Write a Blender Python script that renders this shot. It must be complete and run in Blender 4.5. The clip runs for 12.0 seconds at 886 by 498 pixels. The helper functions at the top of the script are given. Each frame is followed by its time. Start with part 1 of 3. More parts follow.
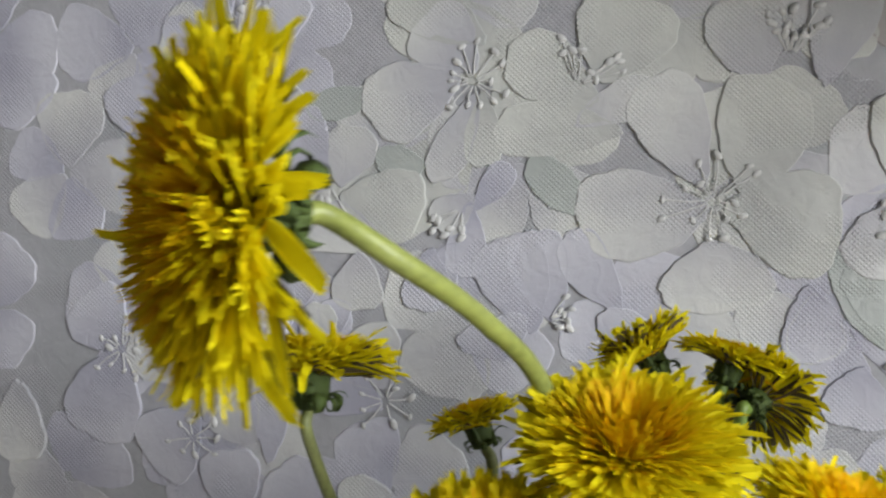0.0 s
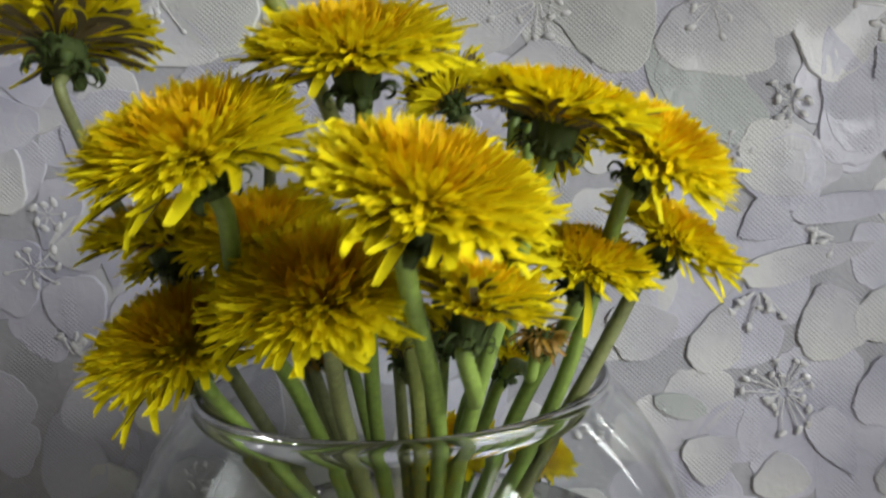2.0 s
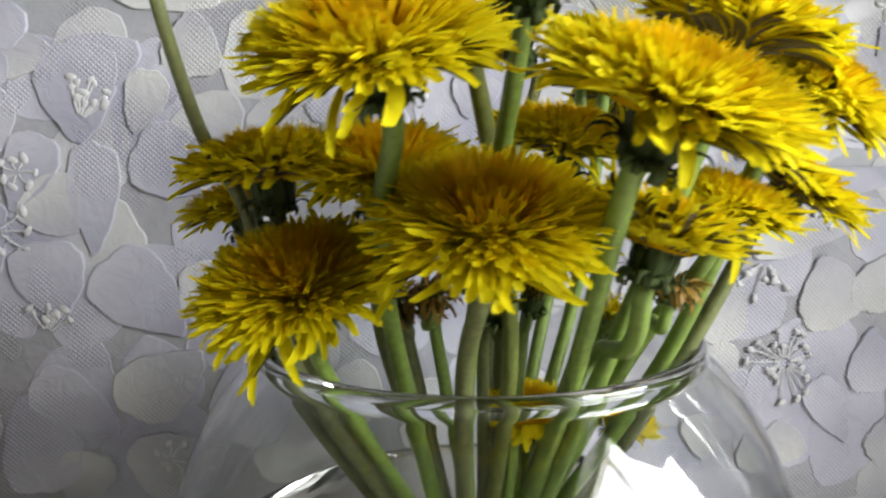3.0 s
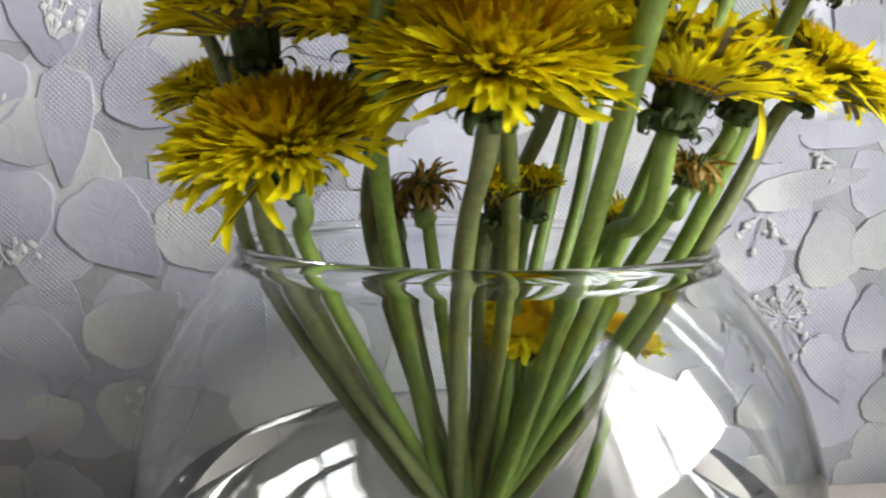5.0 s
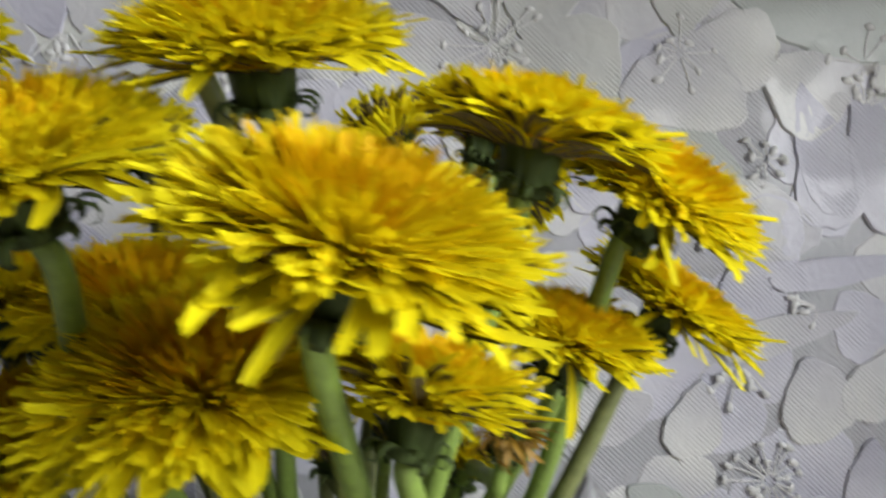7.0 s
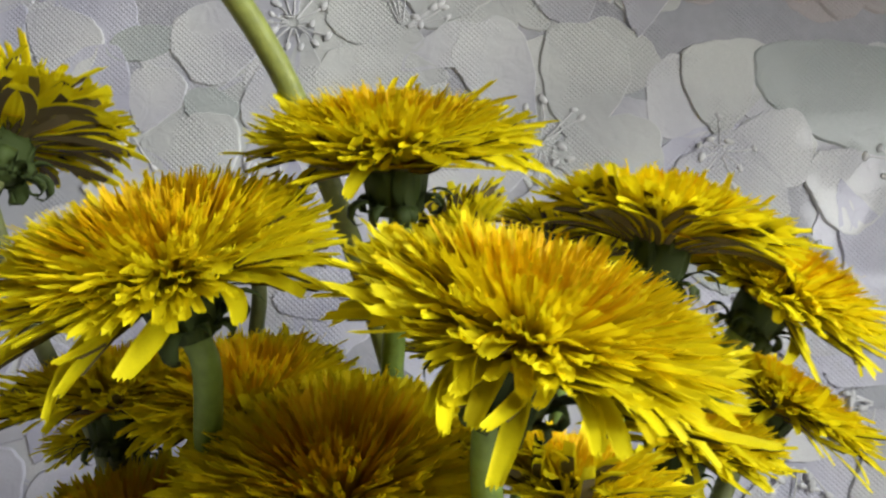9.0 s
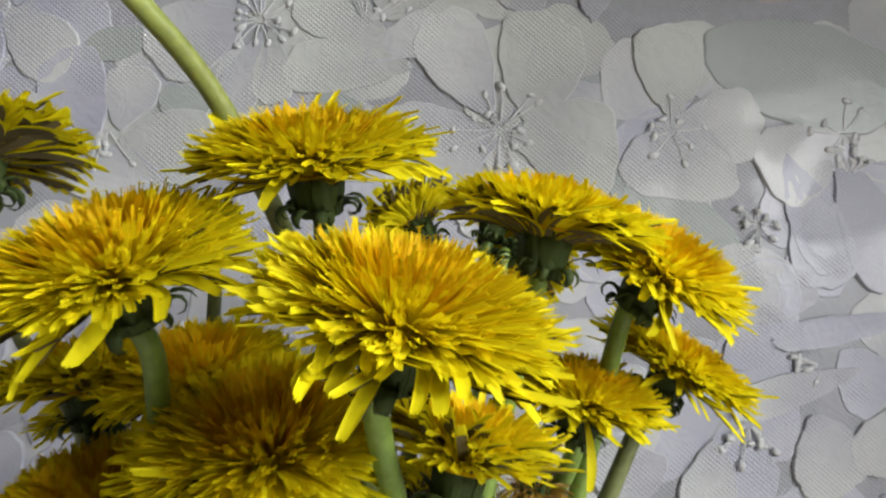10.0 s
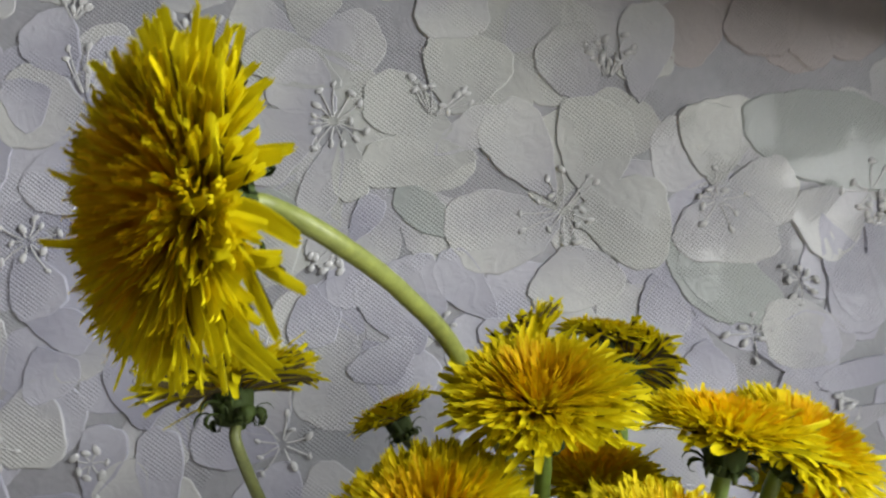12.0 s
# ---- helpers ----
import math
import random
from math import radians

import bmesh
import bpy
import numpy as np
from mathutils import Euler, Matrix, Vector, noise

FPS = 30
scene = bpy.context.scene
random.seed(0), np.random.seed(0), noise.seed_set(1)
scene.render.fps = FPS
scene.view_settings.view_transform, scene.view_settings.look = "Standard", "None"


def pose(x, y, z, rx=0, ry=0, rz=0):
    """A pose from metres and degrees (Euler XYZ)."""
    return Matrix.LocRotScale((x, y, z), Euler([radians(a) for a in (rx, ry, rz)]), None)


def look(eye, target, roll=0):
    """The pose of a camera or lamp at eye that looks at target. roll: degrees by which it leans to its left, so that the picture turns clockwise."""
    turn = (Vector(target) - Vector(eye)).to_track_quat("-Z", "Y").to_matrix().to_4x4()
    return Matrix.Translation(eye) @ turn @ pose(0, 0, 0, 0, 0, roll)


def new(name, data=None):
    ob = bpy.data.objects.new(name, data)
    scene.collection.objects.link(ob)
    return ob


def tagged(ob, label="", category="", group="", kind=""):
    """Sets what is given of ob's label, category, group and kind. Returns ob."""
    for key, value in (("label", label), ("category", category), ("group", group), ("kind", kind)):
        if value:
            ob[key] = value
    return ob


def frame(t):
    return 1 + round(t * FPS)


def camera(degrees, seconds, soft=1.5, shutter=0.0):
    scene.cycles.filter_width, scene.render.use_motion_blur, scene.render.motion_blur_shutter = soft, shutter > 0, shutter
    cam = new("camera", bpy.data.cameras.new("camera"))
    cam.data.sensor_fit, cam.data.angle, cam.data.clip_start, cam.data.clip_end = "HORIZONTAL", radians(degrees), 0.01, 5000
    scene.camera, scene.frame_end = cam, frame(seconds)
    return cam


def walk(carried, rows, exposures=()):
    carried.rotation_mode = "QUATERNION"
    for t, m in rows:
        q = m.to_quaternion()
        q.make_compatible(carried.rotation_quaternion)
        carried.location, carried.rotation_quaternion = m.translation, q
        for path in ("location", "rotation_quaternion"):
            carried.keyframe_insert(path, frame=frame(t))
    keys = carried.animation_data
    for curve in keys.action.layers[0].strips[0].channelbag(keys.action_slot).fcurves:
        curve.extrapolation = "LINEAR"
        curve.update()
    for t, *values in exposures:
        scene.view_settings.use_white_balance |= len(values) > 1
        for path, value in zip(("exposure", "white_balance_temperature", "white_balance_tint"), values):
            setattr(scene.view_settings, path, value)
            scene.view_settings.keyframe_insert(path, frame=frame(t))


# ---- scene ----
cam = camera(65.4, 12.0, soft=2.3, shutter=0.5)
# seconds, eye (metres), turn (degrees)
ROWS = [
    (0.0, 0.0012, 0.0037, 0.2767, 88.05, 0.5, 8.87),
    (0.5, 0.0335, 0.0033, 0.2715, 89.38, 2.52, 11.99),
    (1.0, 0.0508, -0.0076, 0.2538, 88.36, 3.27, 10.74),
    (1.5, 0.0547, -0.0042, 0.2261, 85.49, 2.78, 7.13),
    (2.0, 0.0386, -0.0038, 0.207, 83.48, 2.22, 1.93),
    (2.5, 0.0133, 0.0033, 0.1992, 82.73, 1.8, -1.9),
    (3.0, -0.0124, 0.0105, 0.1949, 82.66, 0.73, -5.29),
    (3.5, -0.0278, 0.0184, 0.1856, 82.42, 0.58, -7.41),
    (3.7, -0.0293, 0.0188, 0.1795, 82.32, 0.35, -7.91),
    (5.3, -0.0015, 0.023, 0.1659, 83.06, -1.4, -5.38),
    (5.5, 0.0167, 0.027, 0.1724, 84.14, -2.21, -4.72),
    (6.0, 0.0448, 0.0357, 0.1809, 85.43, -0.73, -3.98),
    (6.5, 0.0561, 0.0376, 0.1958, 86.41, 0.25, -3.04),
    (7.0, 0.0396, 0.0358, 0.2027, 89.06, 1.64, -2.05),
    (7.5, 0.0154, 0.0465, 0.1928, 94.58, -1.15, -2.12),
    (7.7, 0.0145, 0.0489, 0.1935, 94.54, -0.97, -0.16),
    (9.3, 0.022, 0.0306, 0.2043, 97.03, 2.14, -1.8),
    (9.5, 0.0242, 0.027, 0.2043, 96.77, 2.35, -1.66),
    (10.0, 0.0348, 0.018, 0.2046, 94.72, 3.4, -1.56),
    (10.5, 0.0254, -0.0036, 0.2177, 92.18, 4.42, -1.27),
    (11.0, 0.0025, -0.0116, 0.2343, 91.24, 4.63, -2.92),
    (11.5, -0.0193, -0.0178, 0.2529, 92.87, 3.66, -5.66),
    (12.0, -0.0111, -0.0125, 0.2635, 91.87, 7.51, -3.32),
]

walk(cam, [(t, pose(x, y, z, rx, ry, rz)) for t, x, y, z, rx, ry, rz in ROWS],
     [(0, 0.1), (1.5, -0.17), (2.5, 0.3), (3.0, 0.55), (3.5, 0.84), (5.5, 0.65), (6.0, 0.55), (6.5, 0.32), (7.0, 0.13), (7.5, 0.24), (9.5, 0.17), (10.0, 0.13), (10.5, 0.1), (12, -0.05)])

# ---- light: one window in the east wall, a little sky-lit room ----
WALL_Y = 0.344
world = bpy.data.worlds.new("world")
scene.world = world
world.use_nodes = True
sky = world.node_tree.nodes.new("ShaderNodeTexSky")
sky.sky_type, sky.sun_disc = "NISHITA", False
sky.sun_elevation, sky.sun_rotation = radians(35), radians(120)
world.node_tree.links.new(sky.outputs[0], world.node_tree.nodes["Background"].inputs[0])
world.node_tree.nodes["Background"].inputs[1].default_value = 0.1
WIN_X, WIN_Y0, WIN_Y1, WIN_Z0, WIN_Z1 = 0.44, -0.48, 0.08, 0.20, 0.74
day = bpy.data.lights.new("window_light", "AREA")
day.shape, day.size, day.size_y = "RECTANGLE", WIN_Y1 - WIN_Y0 - 0.06, WIN_Z1 - WIN_Z0 - 0.06
day.energy, day.color = 15.5, (0.945, 0.97, 0.985)
lamp = new("window_light", day)
lamp.matrix_world = look((WIN_X + 0.13, (WIN_Y0 + WIN_Y1) / 2, (WIN_Z0 + WIN_Z1) / 2), (0, (WIN_Y0 + WIN_Y1) / 2, (WIN_Z0 + WIN_Z1) / 2))

# ---- materials ----


def material(name, colour, rough=0.5, spread=0.06, scale=40.0, bump=0.0, bump_scale=300.0, clear=0.0, random_hue=0.0, metal=0.0, gloss=0.5):
    """A principled surface with colour varied at two scales, a fine relief, some light let through, and a shade of its own for each piece."""
    m = bpy.data.materials.new(name)
    m.use_nodes = True
    nt = m.node_tree
    n, k = nt.nodes, nt.links.new
    p = n["Principled BSDF"]
    p.inputs["Roughness"].default_value = rough
    p.inputs["Metallic"].default_value = metal
    p.inputs["Specular IOR Level"].default_value = gloss
    co = n.new("ShaderNodeTexCoord")
    big, fine = n.new("ShaderNodeTexNoise"), n.new("ShaderNodeTexNoise")
    big.inputs["Scale"].default_value, fine.inputs["Scale"].default_value = scale, scale * 9
    big.inputs["Detail"].default_value = 4
    mix = n.new("ShaderNodeMath")
    mix.operation = "ADD"
    k(co.outputs["Object"], big.inputs["Vector"])
    k(co.outputs["Object"], fine.inputs["Vector"])
    k(big.outputs["Fac"], mix.inputs[0])
    k(fine.outputs["Fac"], mix.inputs[1])
    info = n.new("ShaderNodeObjectInfo")
    add = n.new("ShaderNodeMath")
    add.operation = "MULTIPLY_ADD"
    k(info.outputs["Random"], add.inputs[0])
    add.inputs[1].default_value = random_hue
    k(mix.outputs[0], add.inputs[2])
    span = n.new("ShaderNodeMapRange")
    span.inputs["From Min"].default_value, span.inputs["From Max"].default_value = 0.6, 1.4 + random_hue
    span.inputs["To Min"].default_value, span.inputs["To Max"].default_value = 1 - spread * 2.5, 1 + spread * 2
    k(add.outputs[0], span.inputs["Value"])
    tint = n.new("ShaderNodeVectorMath")
    tint.operation = "SCALE"
    tint.inputs[0].default_value = colour
    k(span.outputs[0], tint.inputs["Scale"])
    k(tint.outputs[0], p.inputs["Base Color"])
    if bump:
        b, bn = n.new("ShaderNodeBump"), n.new("ShaderNodeTexNoise")
        bn.inputs["Scale"].default_value = bump_scale
        b.inputs["Strength"].default_value, b.inputs["Distance"].default_value = bump, 0.0006
        k(co.outputs["Object"], bn.inputs["Vector"])
        k(bn.outputs["Fac"], b.inputs["Height"])
        k(b.outputs[0], p.inputs["Normal"])
    if clear:
        t, s = n.new("ShaderNodeBsdfTranslucent"), n.new("ShaderNodeMixShader")
        k(tint.outputs[0], t.inputs["Color"])
        s.inputs[0].default_value = clear
        k(p.outputs[0], s.inputs[1])
        k(t.outputs[0], s.inputs[2])
        k(s.outputs[0], n["Material Output"].inputs["Surface"])
    return m


def paper(name, colour, second, weave=0.48, rooted=True):
    """Embossed wallpaper: pale printed colour with soft washes and a woven relief of small dots."""
    m = material(name, colour, rough=0.36, spread=0.07, scale=22, random_hue=0.35)
    nt = m.node_tree
    n, k = nt.nodes, nt.links.new
    co = n.new("ShaderNodeTexCoord")
    geo = n.new("ShaderNodeNewGeometry")
    w1, w2 = n.new("ShaderNodeTexWave"), n.new("ShaderNodeTexWave")
    for w, turn in ((w1, 45), (w2, -45)):
        mp = n.new("ShaderNodeMapping")
        mp.inputs["Rotation"].default_value = (0, radians(turn), 0)
        k(geo.outputs["Position"], mp.inputs["Vector"])
        k(mp.outputs[0], w.inputs["Vector"])
        w.inputs["Scale"].default_value = 180
        w.inputs["Distortion"].default_value = 1.1
    mul = n.new("ShaderNodeMath")
    mul.operation = "MULTIPLY"
    k(w1.outputs["Fac"], mul.inputs[0])
    k(w2.outputs["Fac"], mul.inputs[1])
    patch = n.new("ShaderNodeTexNoise")
    patch.inputs["Scale"].default_value = 28
    k(geo.outputs["Position"], patch.inputs["Vector"])
    ramp = n.new("ShaderNodeMapRange")
    ramp.inputs["From Min"].default_value, ramp.inputs["From Max"].default_value = 0.47, 0.55
    k(patch.outputs["Fac"], ramp.inputs["Value"])
    amount = n.new("ShaderNodeMath")
    amount.operation = "MULTIPLY"
    k(ramp.outputs[0], amount.inputs[0])
    k(mul.outputs[0], amount.inputs[1])
    wash, hue = n.new("ShaderNodeTexNoise"), n.new("ShaderNodeMix")
    hue.data_type = "RGBA"
    wash.inputs["Scale"].default_value, wash.inputs["Detail"].default_value = 16, 5
    k(geo.outputs["Position"], wash.inputs["Vector"])
    thin = n.new("ShaderNodeMapRange")
    thin.inputs["From Min"].default_value, thin.inputs["From Max"].default_value, thin.inputs["To Max"].default_value = 0.42, 0.62, 0.5 if rooted else 0.85
    k(wash.outputs["Fac"], thin.inputs["Value"])
    # the printed wash deepens towards the root of each petal
    axis, root, both = n.new("ShaderNodeSeparateXYZ"), n.new("ShaderNodeMapRange"), n.new("ShaderNodeMath")
    k(co.outputs["Object"], axis.inputs[0])
    k(axis.outputs["X"], root.inputs["Value"])
    root.inputs["From Min"].default_value, root.inputs["From Max"].default_value = 0.75, -0.8
    root.inputs["To Max"].default_value = 1.0 if rooted else 0.0
    both.operation, both.use_clamp = "MULTIPLY_ADD", True
    both.inputs[1].default_value = 0.75
    k(root.outputs[0], both.inputs[0])
    k(thin.outputs[0], both.inputs[2])
    k(both.outputs[0], hue.inputs["Factor"])
    old = n["Principled BSDF"].inputs["Base Color"].links[0].from_socket
    k(old, hue.inputs["A"])
    hue.inputs["B"].default_value = (*second, 1)
    k(hue.outputs["Result"], n["Principled BSDF"].inputs["Base Color"])
    b = n.new("ShaderNodeBump")
    b.inputs["Strength"].default_value, b.inputs["Distance"].default_value = weave, 0.0011
    k(amount.outputs[0], b.inputs["Height"])
    fold, soft = n.new("ShaderNodeTexNoise"), n.new("ShaderNodeBump")
    fold.inputs["Scale"].default_value, fold.inputs["Detail"].default_value, fold.inputs["Distortion"].default_value = 95, 4, 1.4
    soft.inputs["Strength"].default_value, soft.inputs["Distance"].default_value = 0.4, 0.0014
    k(geo.outputs["Position"], fold.inputs["Vector"])
    k(fold.outputs["Fac"], soft.inputs["Height"])
    k(soft.outputs[0], b.inputs["Normal"])
    k(b.outputs[0], n["Principled BSDF"].inputs["Normal"])
    return m


PAPER = paper("wallpaper_ground", (0.45, 0.45, 0.48), (0.38, 0.39, 0.41), rooted=False)
PETAL_PAPERS = [paper("wallpaper_white", (0.68, 0.685, 0.665), (0.47, 0.47, 0.51)), paper("wallpaper_lilac", (0.61, 0.61, 0.67), (0.42, 0.42, 0.50)), paper("wallpaper_cream", (0.66, 0.67, 0.63), (0.47, 0.48, 0.47))]
# pinkish print, its colour deepened to hold the upper right corner's shade too
TAUPE_SHADED_PAPER = paper("wallpaper_taupe_shaded", (0.52, 0.475, 0.465), (0.42, 0.39, 0.385))
LEAF_PAPER = paper("wallpaper_sage", (0.49, 0.525, 0.50), (0.42, 0.45, 0.435))
PEARL = material("wallpaper_pearl", (0.70, 0.70, 0.69), rough=0.12, spread=0.1, scale=200)
YELLOW_OUT = material("petal_lemon", (0.86, 0.75, 0.010), rough=0.5, spread=0.07, scale=90, bump=0.25, bump_scale=900, clear=0.40, random_hue=0.6, gloss=0.15)
YELLOW_MID = material("petal_yellow", (0.88, 0.71, 0.006), rough=0.5, spread=0.08, scale=90, bump=0.25, bump_scale=900, clear=0.40, random_hue=0.6, gloss=0.15)
YELLOW_IN = material("petal_orange", (0.88, 0.57, 0.004), rough=0.5, spread=0.1, scale=90, bump=0.25, bump_scale=900, clear=0.40, random_hue=0.6, gloss=0.15)
STRIPE = material("petal_underside", (0.10, 0.075, 0.025), rough=0.6, spread=0.1, scale=200, random_hue=0.5)
WITHERED = material("petal_withered", (0.30, 0.17, 0.016), rough=0.6, spread=0.15, scale=90, clear=0.2, random_hue=0.9)
GREEN = material("stem_green", (0.19, 0.28, 0.05), rough=0.45, spread=0.12, scale=60, bump=0.3, bump_scale=500, clear=0.12)
GREEN_B = material("stem_olive", (0.17, 0.19, 0.065), rough=0.5, spread=0.14, scale=60, bump=0.3, bump_scale=500, clear=0.1)
BRACT = material("bract_green", (0.05, 0.075, 0.016), gloss=0.25, rough=0.6, spread=0.15, scale=120, bump=0.3, bump_scale=600, random_hue=0.7)
PALE_STEM = material("stem_pale", (0.22, 0.25, 0.06), rough=0.45, spread=0.12, scale=60, bump=0.3, bump_scale=500, clear=0.12)
LAMINATE = material("table_laminate", (0.62, 0.56, 0.50), rough=0.4, spread=0.05, scale=14, bump=0.1)
PLASTER = material("plaster", (0.34, 0.33, 0.32), rough=0.8, spread=0.03, scale=6, bump=0.1, bump_scale=80)
WOOD = material("table_wood", (0.42, 0.33, 0.25), rough=0.4, spread=0.12, scale=14, bump=0.1)
PLASTIC = material("white_plastic", (0.80, 0.77, 0.75), rough=0.35, spread=0.015, scale=30)


def clear_material(name, ior, colour=(1, 1, 1)):
    m = bpy.data.materials.new(name)
    m.use_nodes = True
    p = m.node_tree.nodes["Principled BSDF"]
    p.inputs["Base Color"].default_value = (*colour, 1)
    p.inputs["Roughness"].default_value = 0.0
    p.inputs["IOR"].default_value = ior
    p.inputs["Transmission Weight"].default_value = 1.0
    return m


GLASS = clear_material("clear_glass", 1.45, (0.97, 0.985, 0.98))
WATER = clear_material("water", 1.33, (0.98, 0.99, 0.97))

# ---- building helpers ----


def mesh_of(name, bm, *mats, smooth=True):
    me = bpy.data.meshes.new(name)
    bm.to_mesh(me)
    bm.free()
    for m in mats:
        me.materials.append(m)
    if smooth:
        me.polygons.foreach_set("use_smooth", [True] * len(me.polygons))
    return me


def part(name, data, parent, m=None, label=""):
    ob = new(name, data)
    ob.parent = parent
    if m is not None:
        ob.matrix_basis = m
    return tagged(ob, label)


def grid_faces(bm, rows, close=False, mat=0):
    for a, b in zip(rows, rows[1:]):
        n = len(a)
        for i in range(n if close else n - 1):
            j = (i + 1) % n
            bm.faces.new((a[i], a[j], b[j], b[i])).material_index = mat


def slab(name, x0, x1, y0, y1, z0, z1, mat, bevel=0.0, kind="structure", label="", category="", parent=None):
    bm = bmesh.new()
    bmesh.ops.create_cube(bm, size=1, matrix=Matrix.Translation(((x0 + x1) / 2, (y0 + y1) / 2, (z0 + z1) / 2)) @ Matrix.Diagonal((x1 - x0, y1 - y0, z1 - z0, 1)))
    if bevel:
        bmesh.ops.bevel(bm, geom=bm.edges[:], offset=bevel, segments=3, affect="EDGES")
    ob = new(name, mesh_of(name, bm, mat, smooth=False))
    if parent:
        ob.parent = parent
        return ob
    return tagged(ob, label, category, kind=kind)


def smooth_path(points, steps=8):
    """A Catmull-Rom curve through the points."""
    p = [Vector(q) for q in points]
    p = [p[0] * 2 - p[1]] + p + [p[-1] * 2 - p[-2]]
    out = []
    for i in range(1, len(p) - 2):
        for s in range(steps):
            t = s / steps
            out.append(0.5 * ((2 * p[i]) + (p[i + 1] - p[i - 1]) * t + (2 * p[i - 1] - 5 * p[i] + 4 * p[i + 1] - p[i + 2]) * t * t
                              + (3 * p[i] - p[i - 1] - 3 * p[i + 1] + p[i + 2]) * t ** 3))
    return out + [p[-2]]


def tube(name, points, r0, r1, mat, sides=12, steps=8, wobble=0.05):
    path = smooth_path(points, steps)
    bm = bmesh.new()
    rows = []
    side = Vector((1, 0.2, 0))
    for i, q in enumerate(path):
        way = (path[min(i + 1, len(path) - 1)] - path[max(i - 1, 0)]).normalized()
        side = (side - way * side.dot(way)).normalized()
        up = way.cross(side)
        r = r0 + (r1 - r0) * i / (len(path) - 1)
        r *= 1 + wobble * noise.noise(q * 60)
        rows.append([bm.verts.new(q + (side * math.cos(a) + up * math.sin(a)) * r * (1 + 0.04 * math.cos(5 * a))) for a in (2 * math.pi * k / sides for k in range(sides))])
    grid_faces(bm, rows, close=True)
    bm.faces.new(rows[0])
    bm.faces.new(rows[-1][::-1])
    return mesh_of(name, bm, mat)


# ---- room ----
north = tagged(new("wall_north", None), "pale wallpaper embossed with large overlapping blossoms", "wall", kind="structure")
bm = bmesh.new()
bmesh.ops.create_cube(bm, size=1, matrix=Matrix.Translation((-0.72, WALL_Y + 0.05, 0.5)) @ Matrix.Diagonal((2.76, 0.1, 2.5, 1)))
part("wallpaper", mesh_of("wallpaper", bm, PAPER, smooth=False), north)
slab("wall_west", -2.1, -2.0, -2.5, WALL_Y, -0.75, 1.75, PLASTER, label="plain pale plastered side wall of the room", category="wall")
slab("wall_south", -2.0, WIN_X + 0.15, -2.6, -2.5, -0.75, 1.75, PLASTER, label="plain pale plastered back wall of the room", category="wall")
slab("ceiling", -2.0, WIN_X + 0.15, -2.5, WALL_Y, 1.75, 1.85, PLASTER, label="plain white plastered room ceiling", category="ceiling")
slab("floor", -2.0, WIN_X + 0.15, -2.5, WALL_Y, -0.85, -0.75, WOOD, label="brown wooden floor of the room", category="floor")
east = tagged(new("wall_east", None), "plastered wall with a wide window opening", "wall", kind="structure")
for y0, y1, z0, z1 in ((-2.5, WIN_Y0, -0.75, 1.75), (WIN_Y1, WALL_Y, -0.75, 1.75), (WIN_Y0, WIN_Y1, -0.75, WIN_Z0), (WIN_Y0, WIN_Y1, WIN_Z1, 1.75)):
    slab("wall_panel", WIN_X, WIN_X + 0.15, y0, y1, z0, z1, PLASTER, parent=east)
window = tagged(new("window_1", None), "white window frame with one upright bar", "window", kind="structure")
for y0, y1, z0, z1 in ((WIN_Y0, WIN_Y0 + 0.03, WIN_Z0, WIN_Z1), (WIN_Y1 - 0.03, WIN_Y1, WIN_Z0, WIN_Z1), (WIN_Y0 + 0.03, WIN_Y1 - 0.03, WIN_Z0, WIN_Z0 + 0.03), (WIN_Y0 + 0.03, WIN_Y1 - 0.03, WIN_Z1 - 0.03, WIN_Z1), (-0.21, -0.19, WIN_Z0 + 0.03, WIN_Z1 - 0.03)):
    slab("frame_bar", WIN_X + 0.09, WIN_X + 0.12, y0, y1, z0, z1, PLASTIC, parent=window)
# added out of view: blocks window light from the wallpaper's upper right
slab("wall_bulkhead", 0.29, WIN_X, 0.02, WALL_Y, 0.35, 1.75, PLASTER, label="plain unseen block added to shade the upper right of the wallpaper", category="wall")
slab("table", -0.75, 0.43, -0.45, WALL_Y - 0.004, -0.03, 0.0, LAMINATE, bevel=0.003, kind="", label="pale beige table top under the glass vase", category="table")


